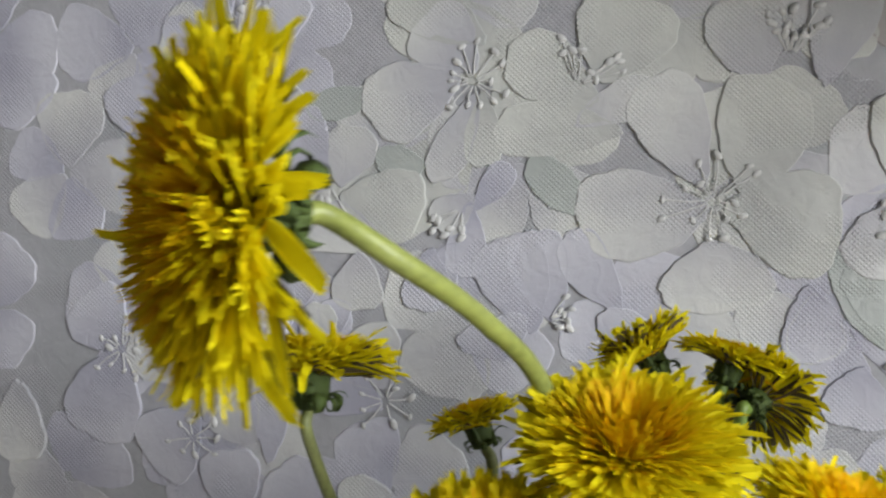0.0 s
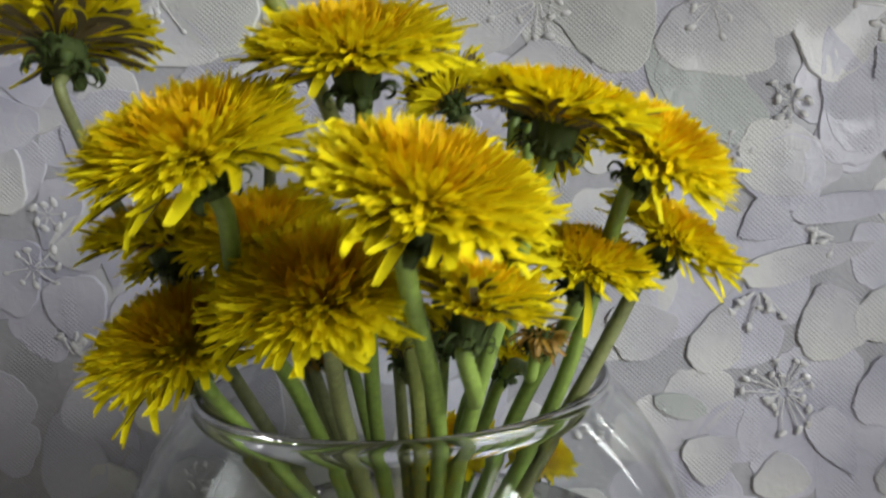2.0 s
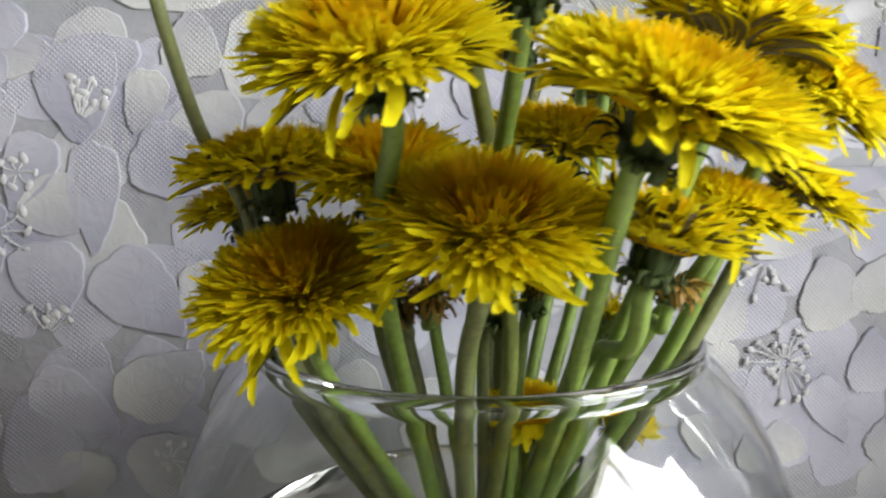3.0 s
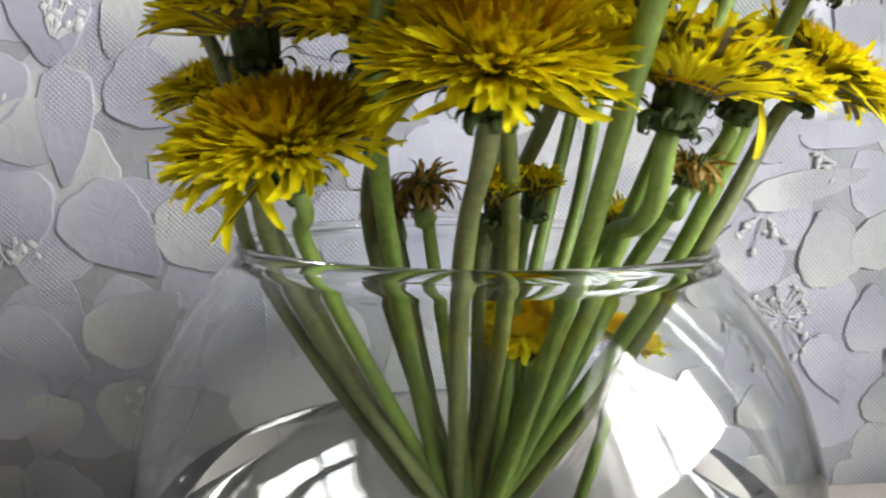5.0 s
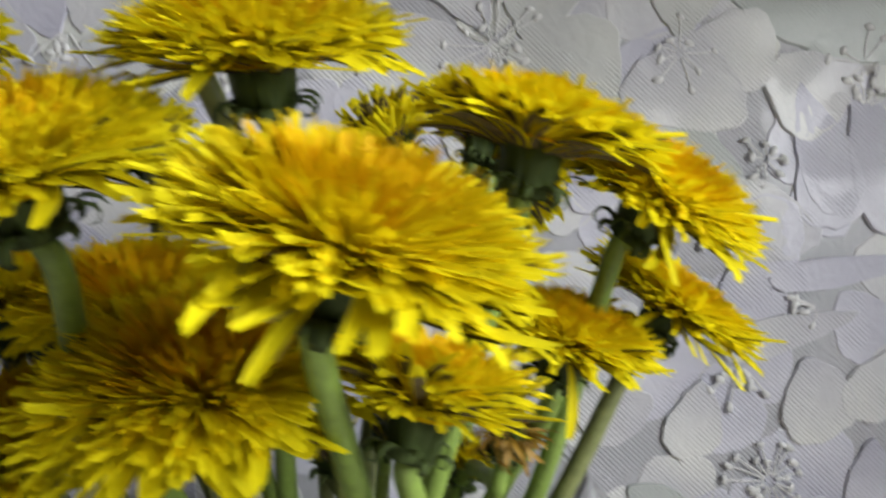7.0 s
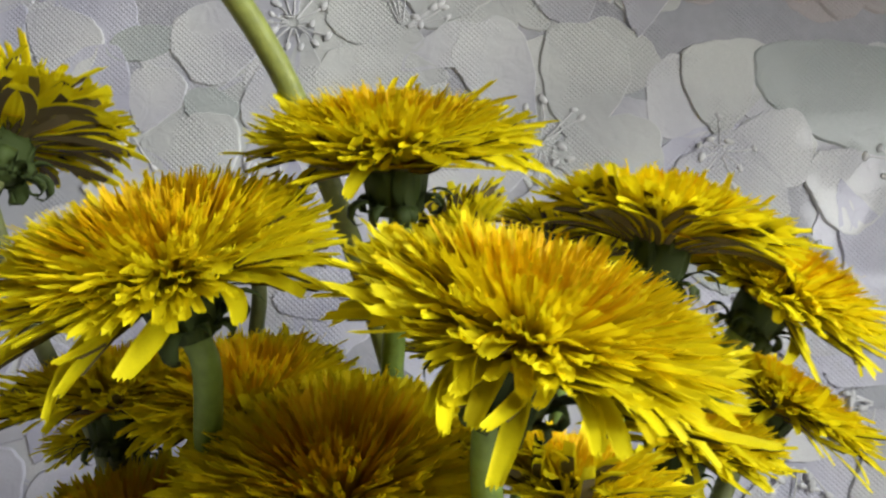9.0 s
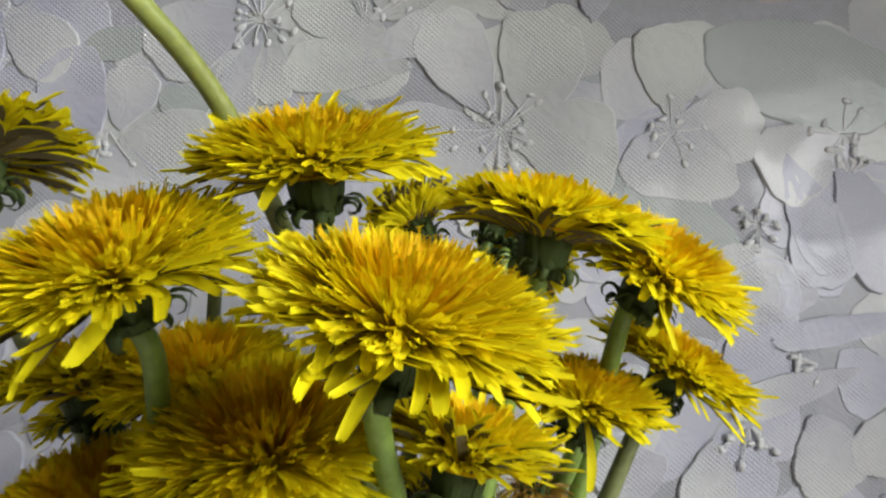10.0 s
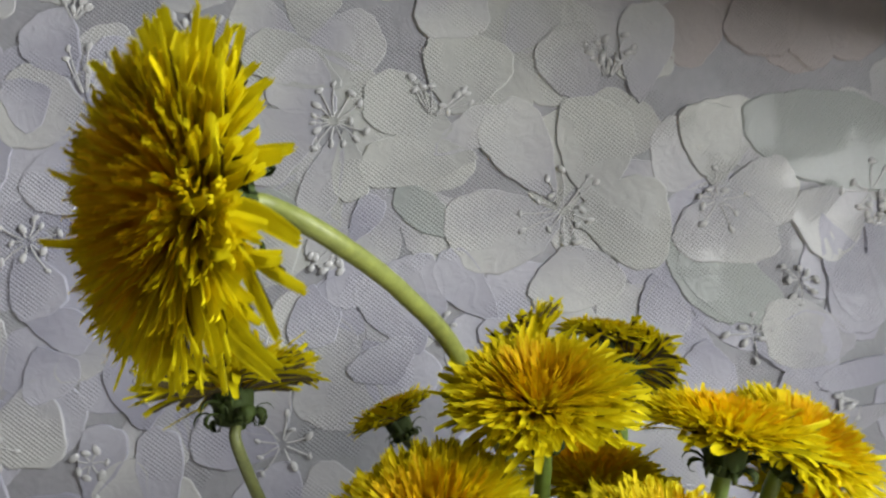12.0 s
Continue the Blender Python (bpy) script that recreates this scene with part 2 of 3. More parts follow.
# ---- wallpaper relief ----
def relief_mesh(name, mat, seed, pointed=False):
    """A low embossed petal, from its narrow root at x = -1 to its wide end at x = 1: a ruffled outline, a thin raised lip and a steep
    drop at the edge, faint veins, the wide end lifted. y points out of the wall."""
    rnd = random.Random(seed)
    ph = [rnd.uniform(0, 6.28) for _ in range(4)]
    bm = bmesh.new()
    rows = []
    n = 72
    for f, h in ((0.0, 0.70), (0.35, 0.72), (0.65, 0.76), (0.84, 0.82), (0.915, 0.86), (0.942, 1.12), (0.968, 1.14), (0.985, 0.82), (1.0, 0.2), (1.012, -1.6)):
        row = []
        for i in range(n):
            a = 2 * math.pi * i / n
            r = 1 + 0.035 * math.sin(2 * a + ph[0]) + 0.03 * math.sin(3 * a + ph[1]) + 0.022 * math.sin(5 * a + ph[2]) + 0.020 * math.sin(9 * a + ph[3]) + 0.011 * math.sin(17 * a + ph[0])
            wide = 0.70 + 0.30 * math.cos(a)
            if pointed:
                r *= 0.80 + 0.22 * abs(math.cos(a)) ** 3
                wide = 1.0
            x, z = math.cos(a) * r * f, math.sin(a) * r * f * wide * 1.18
            vein = 0.04 * math.sin(7 * math.atan2(z, x + 1.6) * 3 + ph[1]) * f * (1 - f) * 4
            row.append(bm.verts.new((x, -(h + vein + 0.22 * x), z)))
        rows.append(row)
    grid_faces(bm, rows[1:], close=True)
    bmesh.ops.delete(bm, geom=rows[0][1:], context="VERTS")
    for i in range(n):
        bm.faces.new((rows[0][0], rows[1][i], rows[1][(i + 1) % n]))
    bmesh.ops.recalc_face_normals(bm, faces=bm.faces[:])
    return mesh_of(name, bm, mat)


RELIEF = [relief_mesh("embossed_petal", PETAL_PAPERS[i % 3], 10 + i) for i in range(12)]
RELIEF_TAUPE_SHADED = [relief_mesh("embossed_petal", TAUPE_SHADED_PAPER, 60 + i) for i in range(3)]
RELIEF_LEAF = [relief_mesh("embossed_leaf", LEAF_PAPER, 40 + i, True) for i in range(3)]
rnd = random.Random(5)
layer = 0
pieces = []


def relief(name, meshes, x0, z0, x1, z1, width, depth, high=0.00066):
    """One embossed piece on the wallpaper from its root to its outer end, each laid a little over the last."""
    global layer
    layer += 1
    way = Vector((x1 - x0, 0, z1 - z0))
    turn = math.degrees(math.atan2(way.z, way.x))
    out = depth + 0.0000055 * layer
    x, z = (x0 + x1) / 2, (z0 + z1) / 2
    pieces.append((x, z, min(way.length, width) / 2, out + high))
    mesh = rnd.choice(meshes)
    if meshes is RELIEF:
        # white and cream petals high right, more lilac elsewhere; taupe cluster includes painted shade
        tone = rnd.random()
        warm = z > 0.25 + 0.1 * tone and x > -0.12 + 0.1 * tone
        mesh = rnd.choice(RELIEF_TAUPE_SHADED if z > 0.35 and x > 0.15 else RELIEF[0::3] + RELIEF[2::3] if warm else RELIEF[1::3] if tone < 0.6 else RELIEF[0::3])
    return part(name, mesh, north, Matrix.Translation((x, WALL_Y - out, z)) @ pose(0, 0, 0, 0, -turn, 0) @ Matrix.Diagonal((way.length / 2, high, width / 2, 1)))


def embossed_petal(x0, z0, x1, z1, width):
    relief("embossed_petal", RELIEF, x0, z0, x1, z1, width, 0.0010)


def embossed_leaf(x0, z0, x1, z1, width):
    relief("embossed_leaf", RELIEF_LEAF, x0, z0, x1, z1, width, 0.0008)


tufts = []


def stamens(x, z, r, way, count):
    """Note a tuft of stamens, unless one stands there already; it is laid on when all the petals are in place."""
    if not any(math.hypot(x - q[0], z - q[1]) < 0.012 for q in tufts):
        tufts.append((x, z, r, way, count))


def raised_tuft(x, z, r, way, count):
    """A tuft of raised filaments with pearly heads; way is its main direction, 0 for all round."""
    bm = bmesh.new()
    y = WALL_Y - max([d for px, pz, pr, d in pieces if math.hypot(px - x, pz - z) < pr * 0.9 + r * 0.5] + [0.002])
    for i in range(count):
        a = radians(way + rnd.uniform(-55, 55)) if way else 2 * math.pi * (i + rnd.uniform(-0.3, 0.3)) / count
        d = r * rnd.uniform(0.40, 1.2)
        tip = Vector((x + math.cos(a) * d, y, z + math.sin(a) * d))
        root = Vector((x + math.cos(a) * r * 0.15, y, z + math.sin(a) * r * 0.15))
        side = Vector((-math.sin(a), 0, math.cos(a))) * 0.00042
        up = Vector((0, -0.0006, 0))
        base = [[bm.verts.new(q - side), bm.verts.new(q + up), bm.verts.new(q + side)] for q in (root, (root + tip) / 2 + side * rnd.uniform(-2, 2), tip)]
        grid_faces(bm, base)
        s = rnd.uniform(0.0013, 0.0021)
        bmesh.ops.create_uvsphere(bm, u_segments=8, v_segments=6, radius=1, matrix=Matrix.Translation(tip) @ pose(0, 0, 0, 0, rnd.uniform(0, 180), 0) @ Matrix.Diagonal((s * 1.45, s * 0.55, s * 0.85, 1)))
    part("embossed_stamens", mesh_of("embossed_stamens", bm, PEARL), north)


# the ground of half-hidden blossoms, five petals round each middle
for i in range(9):
    for j in range(7):
        x, z = -0.36 + 0.09 * i + 0.045 * (j % 2) + rnd.uniform(-0.012, 0.012), -0.01 + 0.078 * j + rnd.uniform(-0.012, 0.012)
        first, layer = rnd.uniform(0, 72), rnd.randrange(0, 60)
        for k in range(5):
            a, r = radians(first + 72 * k + rnd.uniform(-10, 10)), rnd.uniform(0.036, 0.05)
            relief("embossed_petal", RELIEF, x + math.cos(a) * 0.003, z + math.sin(a) * 0.003, x + math.cos(a) * r, z + math.sin(a) * r, r * rnd.uniform(0.85, 1.1), -0.0002, 0.0006)
layer = 0
embossed_petal(-0.030, 0.366, -0.076, 0.394, 0.032)
embossed_petal(-0.036, 0.353, -0.061, 0.380, 0.041)
embossed_petal(0.025, 0.345, 0.043, 0.385, 0.054)
embossed_petal(0.022, 0.334, -0.017, 0.364, 0.038)
embossed_petal(0.035, 0.321, -0.027, 0.324, 0.031)
embossed_petal(0.013, 0.325, 0.052, 0.342, 0.024)
embossed_petal(-0.042, 0.353, -0.091, 0.330, 0.042)
embossed_petal(-0.034, 0.341, -0.055, 0.299, 0.023)
embossed_petal(-0.031, 0.341, -0.032, 0.305, 0.022)
embossed_petal(-0.153, 0.361, -0.132, 0.402, 0.043)
embossed_petal(-0.157, 0.361, -0.200, 0.379, 0.051)
embossed_petal(-0.157, 0.355, -0.127, 0.328, 0.036)
embossed_petal(-0.160, 0.358, -0.186, 0.319, 0.037)
embossed_petal(-0.198, 0.358, -0.229, 0.333, 0.035)
embossed_petal(-0.115, 0.295, -0.133, 0.336, 0.038)
embossed_petal(-0.105, 0.297, -0.094, 0.328, 0.028)
embossed_petal(-0.124, 0.292, -0.161, 0.300, 0.043)
embossed_petal(-0.105, 0.289, -0.107, 0.263, 0.054)
embossed_petal(-0.105, 0.291, -0.061, 0.285, 0.042)
embossed_leaf(-0.010, 0.308, 0.017, 0.284, 0.022)
embossed_leaf(-0.089, 0.343, -0.121, 0.335, 0.018)
embossed_leaf(-0.086, 0.311, -0.062, 0.306, 0.018)
embossed_leaf(0.128, 0.266, 0.158, 0.217, 0.023)
embossed_petal(-0.036, 0.285, -0.018, 0.306, 0.017)
embossed_petal(-0.036, 0.291, -0.056, 0.277, 0.023)
embossed_petal(-0.046, 0.268, -0.063, 0.235, 0.024)
embossed_petal(-0.039, 0.288, -0.041, 0.250, 0.023)
embossed_petal(0.030, 0.215, 0.037, 0.236, 0.026)
embossed_petal(-0.022, 0.210, -0.030, 0.231, 0.041)
embossed_petal(0.004, 0.230, -0.011, 0.274, 0.034)
embossed_petal(0.034, 0.235, 0.008, 0.272, 0.028)
embossed_petal(-0.008, 0.225, -0.023, 0.271, 0.042)
embossed_petal(0.122, 0.244, 0.121, 0.212, 0.030)
embossed_petal(0.071, 0.295, 0.048, 0.346, 0.041)
embossed_petal(0.090, 0.290, 0.104, 0.344, 0.049)
embossed_petal(0.082, 0.284, 0.133, 0.272, 0.056)
embossed_petal(0.075, 0.282, 0.013, 0.280, 0.050)
embossed_petal(0.078, 0.269, 0.078, 0.234, 0.059)
embossed_petal(-0.227, 0.212, -0.251, 0.240, 0.043)
embossed_petal(-0.227, 0.212, -0.248, 0.162, 0.050)
embossed_petal(-0.292, 0.193, -0.291, 0.146, 0.035)
embossed_petal(-0.184, 0.175, -0.214, 0.152, 0.048)
embossed_petal(-0.082, 0.194, -0.098, 0.223, 0.045)
embossed_petal(-0.176, 0.255, -0.170, 0.234, 0.037)
embossed_petal(-0.137, 0.226, -0.136, 0.254, 0.038)
embossed_petal(-0.109, 0.220, -0.108, 0.240, 0.020)
embossed_petal(-0.197, 0.237, -0.210, 0.193, 0.042)
embossed_petal(-0.154, 0.163, -0.169, 0.187, 0.036)
stamens(0.076, 0.287, 0.021, 0, 14)
stamens(0.014, 0.343, 0.021, 60, 12)
stamens(-0.036, 0.347, 0.017, 0, 14)
stamens(-0.110, 0.298, 0.019, 250, 9)
stamens(-0.158, 0.373, 0.024, 70, 12)
stamens(-0.042, 0.285, 0.016, 250, 8)
stamens(0.109, 0.352, 0.022, 90, 14)
stamens(-0.227, 0.212, 0.016, 0, 12)
stamens(-0.082, 0.188, 0.015, 0, 9)
stamens(-0.187, 0.165, 0.014, 0, 8)
stamens(-0.000, 0.230, 0.013, 20, 7)
stamens(-0.100, 0.394, 0.019, 80, 8)
embossed_petal(0.036, 0.428, 0.030, 0.383, 0.045)
embossed_petal(0.219, 0.409, 0.189, 0.357, 0.047)
embossed_petal(0.235, 0.407, 0.219, 0.347, 0.034)
embossed_petal(0.244, 0.406, 0.251, 0.348, 0.040)
embossed_petal(0.124, 0.339, 0.138, 0.393, 0.033)
embossed_petal(0.097, 0.342, 0.086, 0.384, 0.042)
embossed_leaf(0.180, 0.320, 0.278, 0.293, 0.057)
embossed_petal(0.160, 0.289, 0.161, 0.335, 0.039)
embossed_petal(0.162, 0.286, 0.203, 0.282, 0.043)
embossed_petal(0.166, 0.291, 0.158, 0.248, 0.067)
embossed_petal(0.242, 0.273, 0.201, 0.257, 0.047)
embossed_petal(0.220, 0.254, 0.231, 0.201, 0.036)
embossed_leaf(0.132, 0.257, 0.187, 0.216, 0.034)
embossed_petal(0.117, 0.247, 0.124, 0.211, 0.033)
embossed_petal(0.168, 0.201, 0.215, 0.199, 0.042)
embossed_petal(0.142, 0.210, 0.138, 0.181, 0.036)
stamens(0.159, 0.282, 0.015, 0, 9)
stamens(0.167, 0.210, 0.014, 0, 8)
stamens(0.243, 0.276, 0.014, 0, 8)
stamens(-0.160, 0.413, 0.014, 60, 9)
stamens(-0.194, 0.305, 0.015, 0, 10)
embossed_petal(-0.175, 0.380, -0.198, 0.371, 0.032)
embossed_petal(-0.163, 0.387, -0.179, 0.418, 0.036)
embossed_petal(-0.201, 0.269, -0.167, 0.253, 0.024)
embossed_petal(-0.197, 0.251, -0.186, 0.227, 0.035)
embossed_petal(-0.200, 0.300, -0.187, 0.267, 0.032)
embossed_petal(-0.095, 0.264, -0.097, 0.233, 0.029)
embossed_petal(-0.059, 0.265, -0.060, 0.233, 0.029)
embossed_petal(-0.180, 0.175, -0.164, 0.209, 0.027)
embossed_petal(-0.148, 0.205, -0.147, 0.250, 0.041)
embossed_petal(-0.124, 0.209, -0.113, 0.238, 0.021)
embossed_petal(-0.144, 0.154, -0.143, 0.206, 0.026)
embossed_petal(-0.085, 0.184, -0.125, 0.204, 0.038)
embossed_petal(-0.164, 0.122, -0.168, 0.161, 0.037)
embossed_petal(-0.067, 0.118, -0.107, 0.140, 0.035)
embossed_petal(-0.108, 0.114, -0.142, 0.152, 0.041)
embossed_petal(-0.141, 0.067, -0.177, 0.096, 0.030)
embossed_petal(-0.184, 0.086, -0.171, 0.038, 0.042)
embossed_petal(-0.068, 0.113, -0.086, 0.058, 0.039)
embossed_petal(-0.099, 0.103, -0.137, 0.078, 0.039)
embossed_petal(-0.099, 0.059, -0.134, 0.043, 0.039)
embossed_petal(-0.164, 0.030, -0.152, 0.057, 0.030)
stamens(-0.147, 0.215, 0.017, 80, 13)
stamens(-0.169, 0.117, 0.014, 80, 11)
stamens(-0.089, 0.189, 0.010, 60, 6)
stamens(-0.176, 0.192, 0.008, 0, 7)
stamens(-0.117, 0.052, 0.010, 0, 7)
embossed_petal(0.214, 0.267, 0.234, 0.207, 0.030)
embossed_petal(0.241, 0.265, 0.261, 0.199, 0.039)
embossed_petal(0.223, 0.197, 0.172, 0.212, 0.042)
embossed_petal(0.174, 0.168, 0.196, 0.183, 0.026)
embossed_petal(0.270, 0.187, 0.197, 0.178, 0.016)
embossed_petal(0.239, 0.163, 0.172, 0.147, 0.019)
embossed_petal(0.215, 0.144, 0.223, 0.105, 0.040)
embossed_petal(0.167, 0.134, 0.158, 0.100, 0.031)
embossed_petal(0.144, 0.126, 0.108, 0.119, 0.035)
embossed_petal(0.262, 0.147, 0.236, 0.115, 0.031)
embossed_petal(0.245, 0.104, 0.244, 0.069, 0.031)
embossed_petal(0.173, 0.062, 0.148, 0.048, 0.031)
embossed_petal(0.195, 0.056, 0.196, 0.032, 0.034)
embossed_petal(0.232, 0.044, 0.213, 0.078, 0.024)
embossed_petal(0.262, 0.060, 0.263, 0.031, 0.044)
embossed_leaf(0.131, 0.085, 0.157, 0.079, 0.014)
stamens(0.196, 0.088, 0.019, 0, 20)
stamens(0.183, 0.142, 0.018, 265, 10)
stamens(0.104, 0.076, 0.012, 0, 9)
stamens(0.220, 0.166, 0.012, 200, 6)
stamens(0.197, 0.234, 0.011, 0, 8)
stamens(0.244, 0.256, 0.013, 80, 8)
for tuft in tufts:
    raised_tuft(*tuft)

switch = tagged(new("wall_switch", None), "pale plastic switch plate with rounded corners on the wallpaper", "wall switch")
bm = bmesh.new()
SWITCH_X, SWITCH_Z, SWITCH_H = 0.2590, 0.1185, 0.099
bmesh.ops.create_cube(bm, size=1, matrix=Matrix.Translation((SWITCH_X + 0.042, WALL_Y - 0.006, SWITCH_Z)) @ Matrix.Diagonal((0.084, 0.012, SWITCH_H, 1)))
bmesh.ops.bevel(bm, geom=bm.edges[:], offset=0.0018, segments=4, affect="EDGES")
part("cover_plate", mesh_of("cover_plate", bm, PLASTIC), switch)
bm = bmesh.new()
bmesh.ops.create_cube(bm, size=1, matrix=Matrix.Translation((SWITCH_X + 0.042, WALL_Y - 0.0135, SWITCH_Z)) @ Matrix.Diagonal((0.040, 0.005, SWITCH_H - 0.03, 1)))
bmesh.ops.bevel(bm, geom=bm.edges[:], offset=0.0015, segments=3, affect="EDGES")
part("rocker", mesh_of("rocker", bm, PLASTIC), switch)

# ---- glass bowl with water ----
RIM = Vector((0.0161, 0.2116, 0.1427))
RIM_R, BOWL_R = 0.0630, 0.0925
BOWL_Z = RIM.z - math.sqrt(BOWL_R ** 2 - RIM_R ** 2)


def lathe(name, profile, mat, n=96):
    bm = bmesh.new()
    rows = [[bm.verts.new((r * math.cos(a), r * math.sin(a), z)) for a in (2 * math.pi * i / n for i in range(n))] for r, z in profile]
    grid_faces(bm, rows, close=True)
    bm.faces.new(rows[0])
    bm.faces.new(rows[-1])
    bmesh.ops.recalc_face_normals(bm, faces=bm.faces[:])
    return mesh_of(name, bm, mat)


bowl = tagged(new("glass_bowl_vase", None), "round clear glass bowl vase part-filled with water on the table", "vase")
bowl.location = (RIM.x, RIM.y, 0)
a0, a1 = math.asin(max(-1, -BOWL_Z / BOWL_R + 0.02)), math.asin((RIM.z - BOWL_Z) / BOWL_R)
outer = [(BOWL_R * math.cos(a), BOWL_Z + BOWL_R * math.sin(a)) for a in (a0 + (a1 - a0) * i / 40 for i in range(41))]
T_GLASS = 0.0018
mid_r, lift = RIM_R - 0.0003, 0.0008
lip = [(mid_r + 0.0019 * math.cos(a), RIM.z + lift + 0.0019 * math.sin(a)) for a in (radians(-30 + 25 * i) for i in range(9))]
inner = [((BOWL_R - T_GLASS) * math.cos(a), BOWL_Z + (BOWL_R - T_GLASS) * math.sin(a)) for a in (a1 - 0.012 - (a1 - a0 - 0.06) * i / 40 for i in range(41))]
glass = part("glass_wall", lathe("glass_wall", outer + lip + inner, GLASS), bowl)
WATER_Z = 0.070
aw = math.asin((WATER_Z - BOWL_Z) / BOWL_R)
water = part("water", lathe("water", [((BOWL_R - T_GLASS - 0.0003) * math.cos(a), BOWL_Z + (BOWL_R - T_GLASS - 0.0003) * math.sin(a)) for a in (a0 + 0.05 + (aw - a0 - 0.05) * i / 24 for i in range(25))], WATER), bowl, label="clear water")
water.visible_shadow = False


# ---- dandelions ----
def strap(name, mat, start, end, width, seed, stripe=False, teeth=True):
    """One floret of about unit length along x: a narrow channelled strap with a toothed tip, whose slope goes from start to end (degrees)."""
    rnd = random.Random(seed)
    bm = bmesh.new()
    rows, under = [], []
    twist, sway = rnd.uniform(-0.9, 0.9), rnd.uniform(-0.35, 0.35)
    c = Vector((0, 0, 0))
    for i in range(9):
        t = i / 8
        w = width * (0.34 + 0.66 * min(1, t * 1.7)) * (1 - 0.30 * max(0, t - 0.8) / 0.2)
        slope = radians(start + (end - start) * t ** 1.3)
        if i:
            c = c + Vector((math.cos(slope) * math.cos(sway * t), 2.2 * math.sin(sway * t), math.sin(slope))) / 8
        roll = twist * t * t
        lift = Vector((-math.sin(slope), 0, math.cos(slope)))
        s = (Vector((0, 1, 0)) * math.cos(roll) + lift * 0.02 * math.sin(roll)).normalized() * w
        dip = lift * -0.016
        rows.append([bm.verts.new(c + s * u + dip * v) for u, v in ((-1, -0.3), (-0.5, 0.8), (0, 0.15), (0.5, 0.8), (1, -0.3))])
        if stripe:
            low = lift * -0.026
            under.append([bm.verts.new(c - s * 0.8 + low), bm.verts.new(c + s * 0.8 + low)])
    grid_faces(bm, rows)
    if stripe:
        grid_faces(bm, under[:-1], mat=1)
    if teeth:
        last, back = rows[-1], (rows[-1][0].co - rows[-2][0].co) * 0.4
        for k, (a, b) in enumerate(zip(last, last[1:])):
            tip = bm.verts.new((a.co + b.co) / 2 + back * rnd.uniform(0.7, 1.0) * (0.35 if k in (0, 3) else 0.8))
            bm.faces.new((a, b, tip))
    return mesh_of(name, bm, mat, STRIPE)


ARCHES = ((22, -22), (12, -8), (26, -40), (2, 16), (16, -16), (10, -26), (6, 2))
OUTER = [strap("petal", YELLOW_OUT, a, b, 0.043, 100 + i, True) for i, (a, b) in enumerate(ARCHES)]
MIDDLE = [strap("petal", YELLOW_MID, a, b, 0.042, 120 + i) for i, (a, b) in enumerate(ARCHES)]
DRY = [strap("petal", WITHERED, a, b, 0.045, 160 + i) for i, (a, b) in enumerate(((30, -20), (-10, -80), (-20, -140)))]


def bract_mesh(name, curl, seed):
    rnd = random.Random(seed)
    bm = bmesh.new()
    rows, angle, p = [], 0.0, Vector((0, 0, 0))
    for i in range(8):
        t = i / 7
        w = 0.12 * (1 - t) ** 0.7 * (1 + 0.7 * math.sin(t * 3)) + 0.008
        rows.append([bm.verts.new(p + Vector((0.03 * w, -w, 0))), bm.verts.new(p + Vector((0.25 * w, 0, 0.2 * w))), bm.verts.new(p + Vector((0.03 * w, w, 0))), bm.verts.new(p + Vector((-0.06, 0, -0.03)) * (1 - t))])
        angle += curl / 7 * (0.6 + t * 1.2)
        p = p + Vector((math.sin(angle), rnd.uniform(-0.02, 0.02), math.cos(angle))) / 7
    grid_faces(bm, rows, close=True)
    return mesh_of(name, bm, BRACT)


BRACT_UP = [bract_mesh("bract", c, 200 + i) for i, c in enumerate((0.15, 0.3, 0.45))]
BRACT_DOWN = [bract_mesh("bract", c, 210 + i) for i, c in enumerate((2.4, 3.1, 4.2, 5.2))]


def receptacle():
    bm = bmesh.new()
    rows = []
    for r, z in ((0.20, -1.0), (0.36, -0.92), (0.50, -0.72), (0.57, -0.45), (0.60, -0.2), (0.60, 0.0), (0.4, 0.1), (0.05, 0.14)):
        rows.append([bm.verts.new((r * math.cos(a) * (1 + 0.05 * math.cos(9 * a)), r * math.sin(a) * (1 + 0.05 * math.cos(9 * a)), z)) for a in (2 * math.pi * i / 18 for i in range(18))])
    grid_faces(bm, rows, close=True)
    bm.faces.new(rows[0][::-1])
    bm.faces.new(rows[-1])
    return mesh_of("flower_head", bm, BRACT)


HEAD = receptacle()


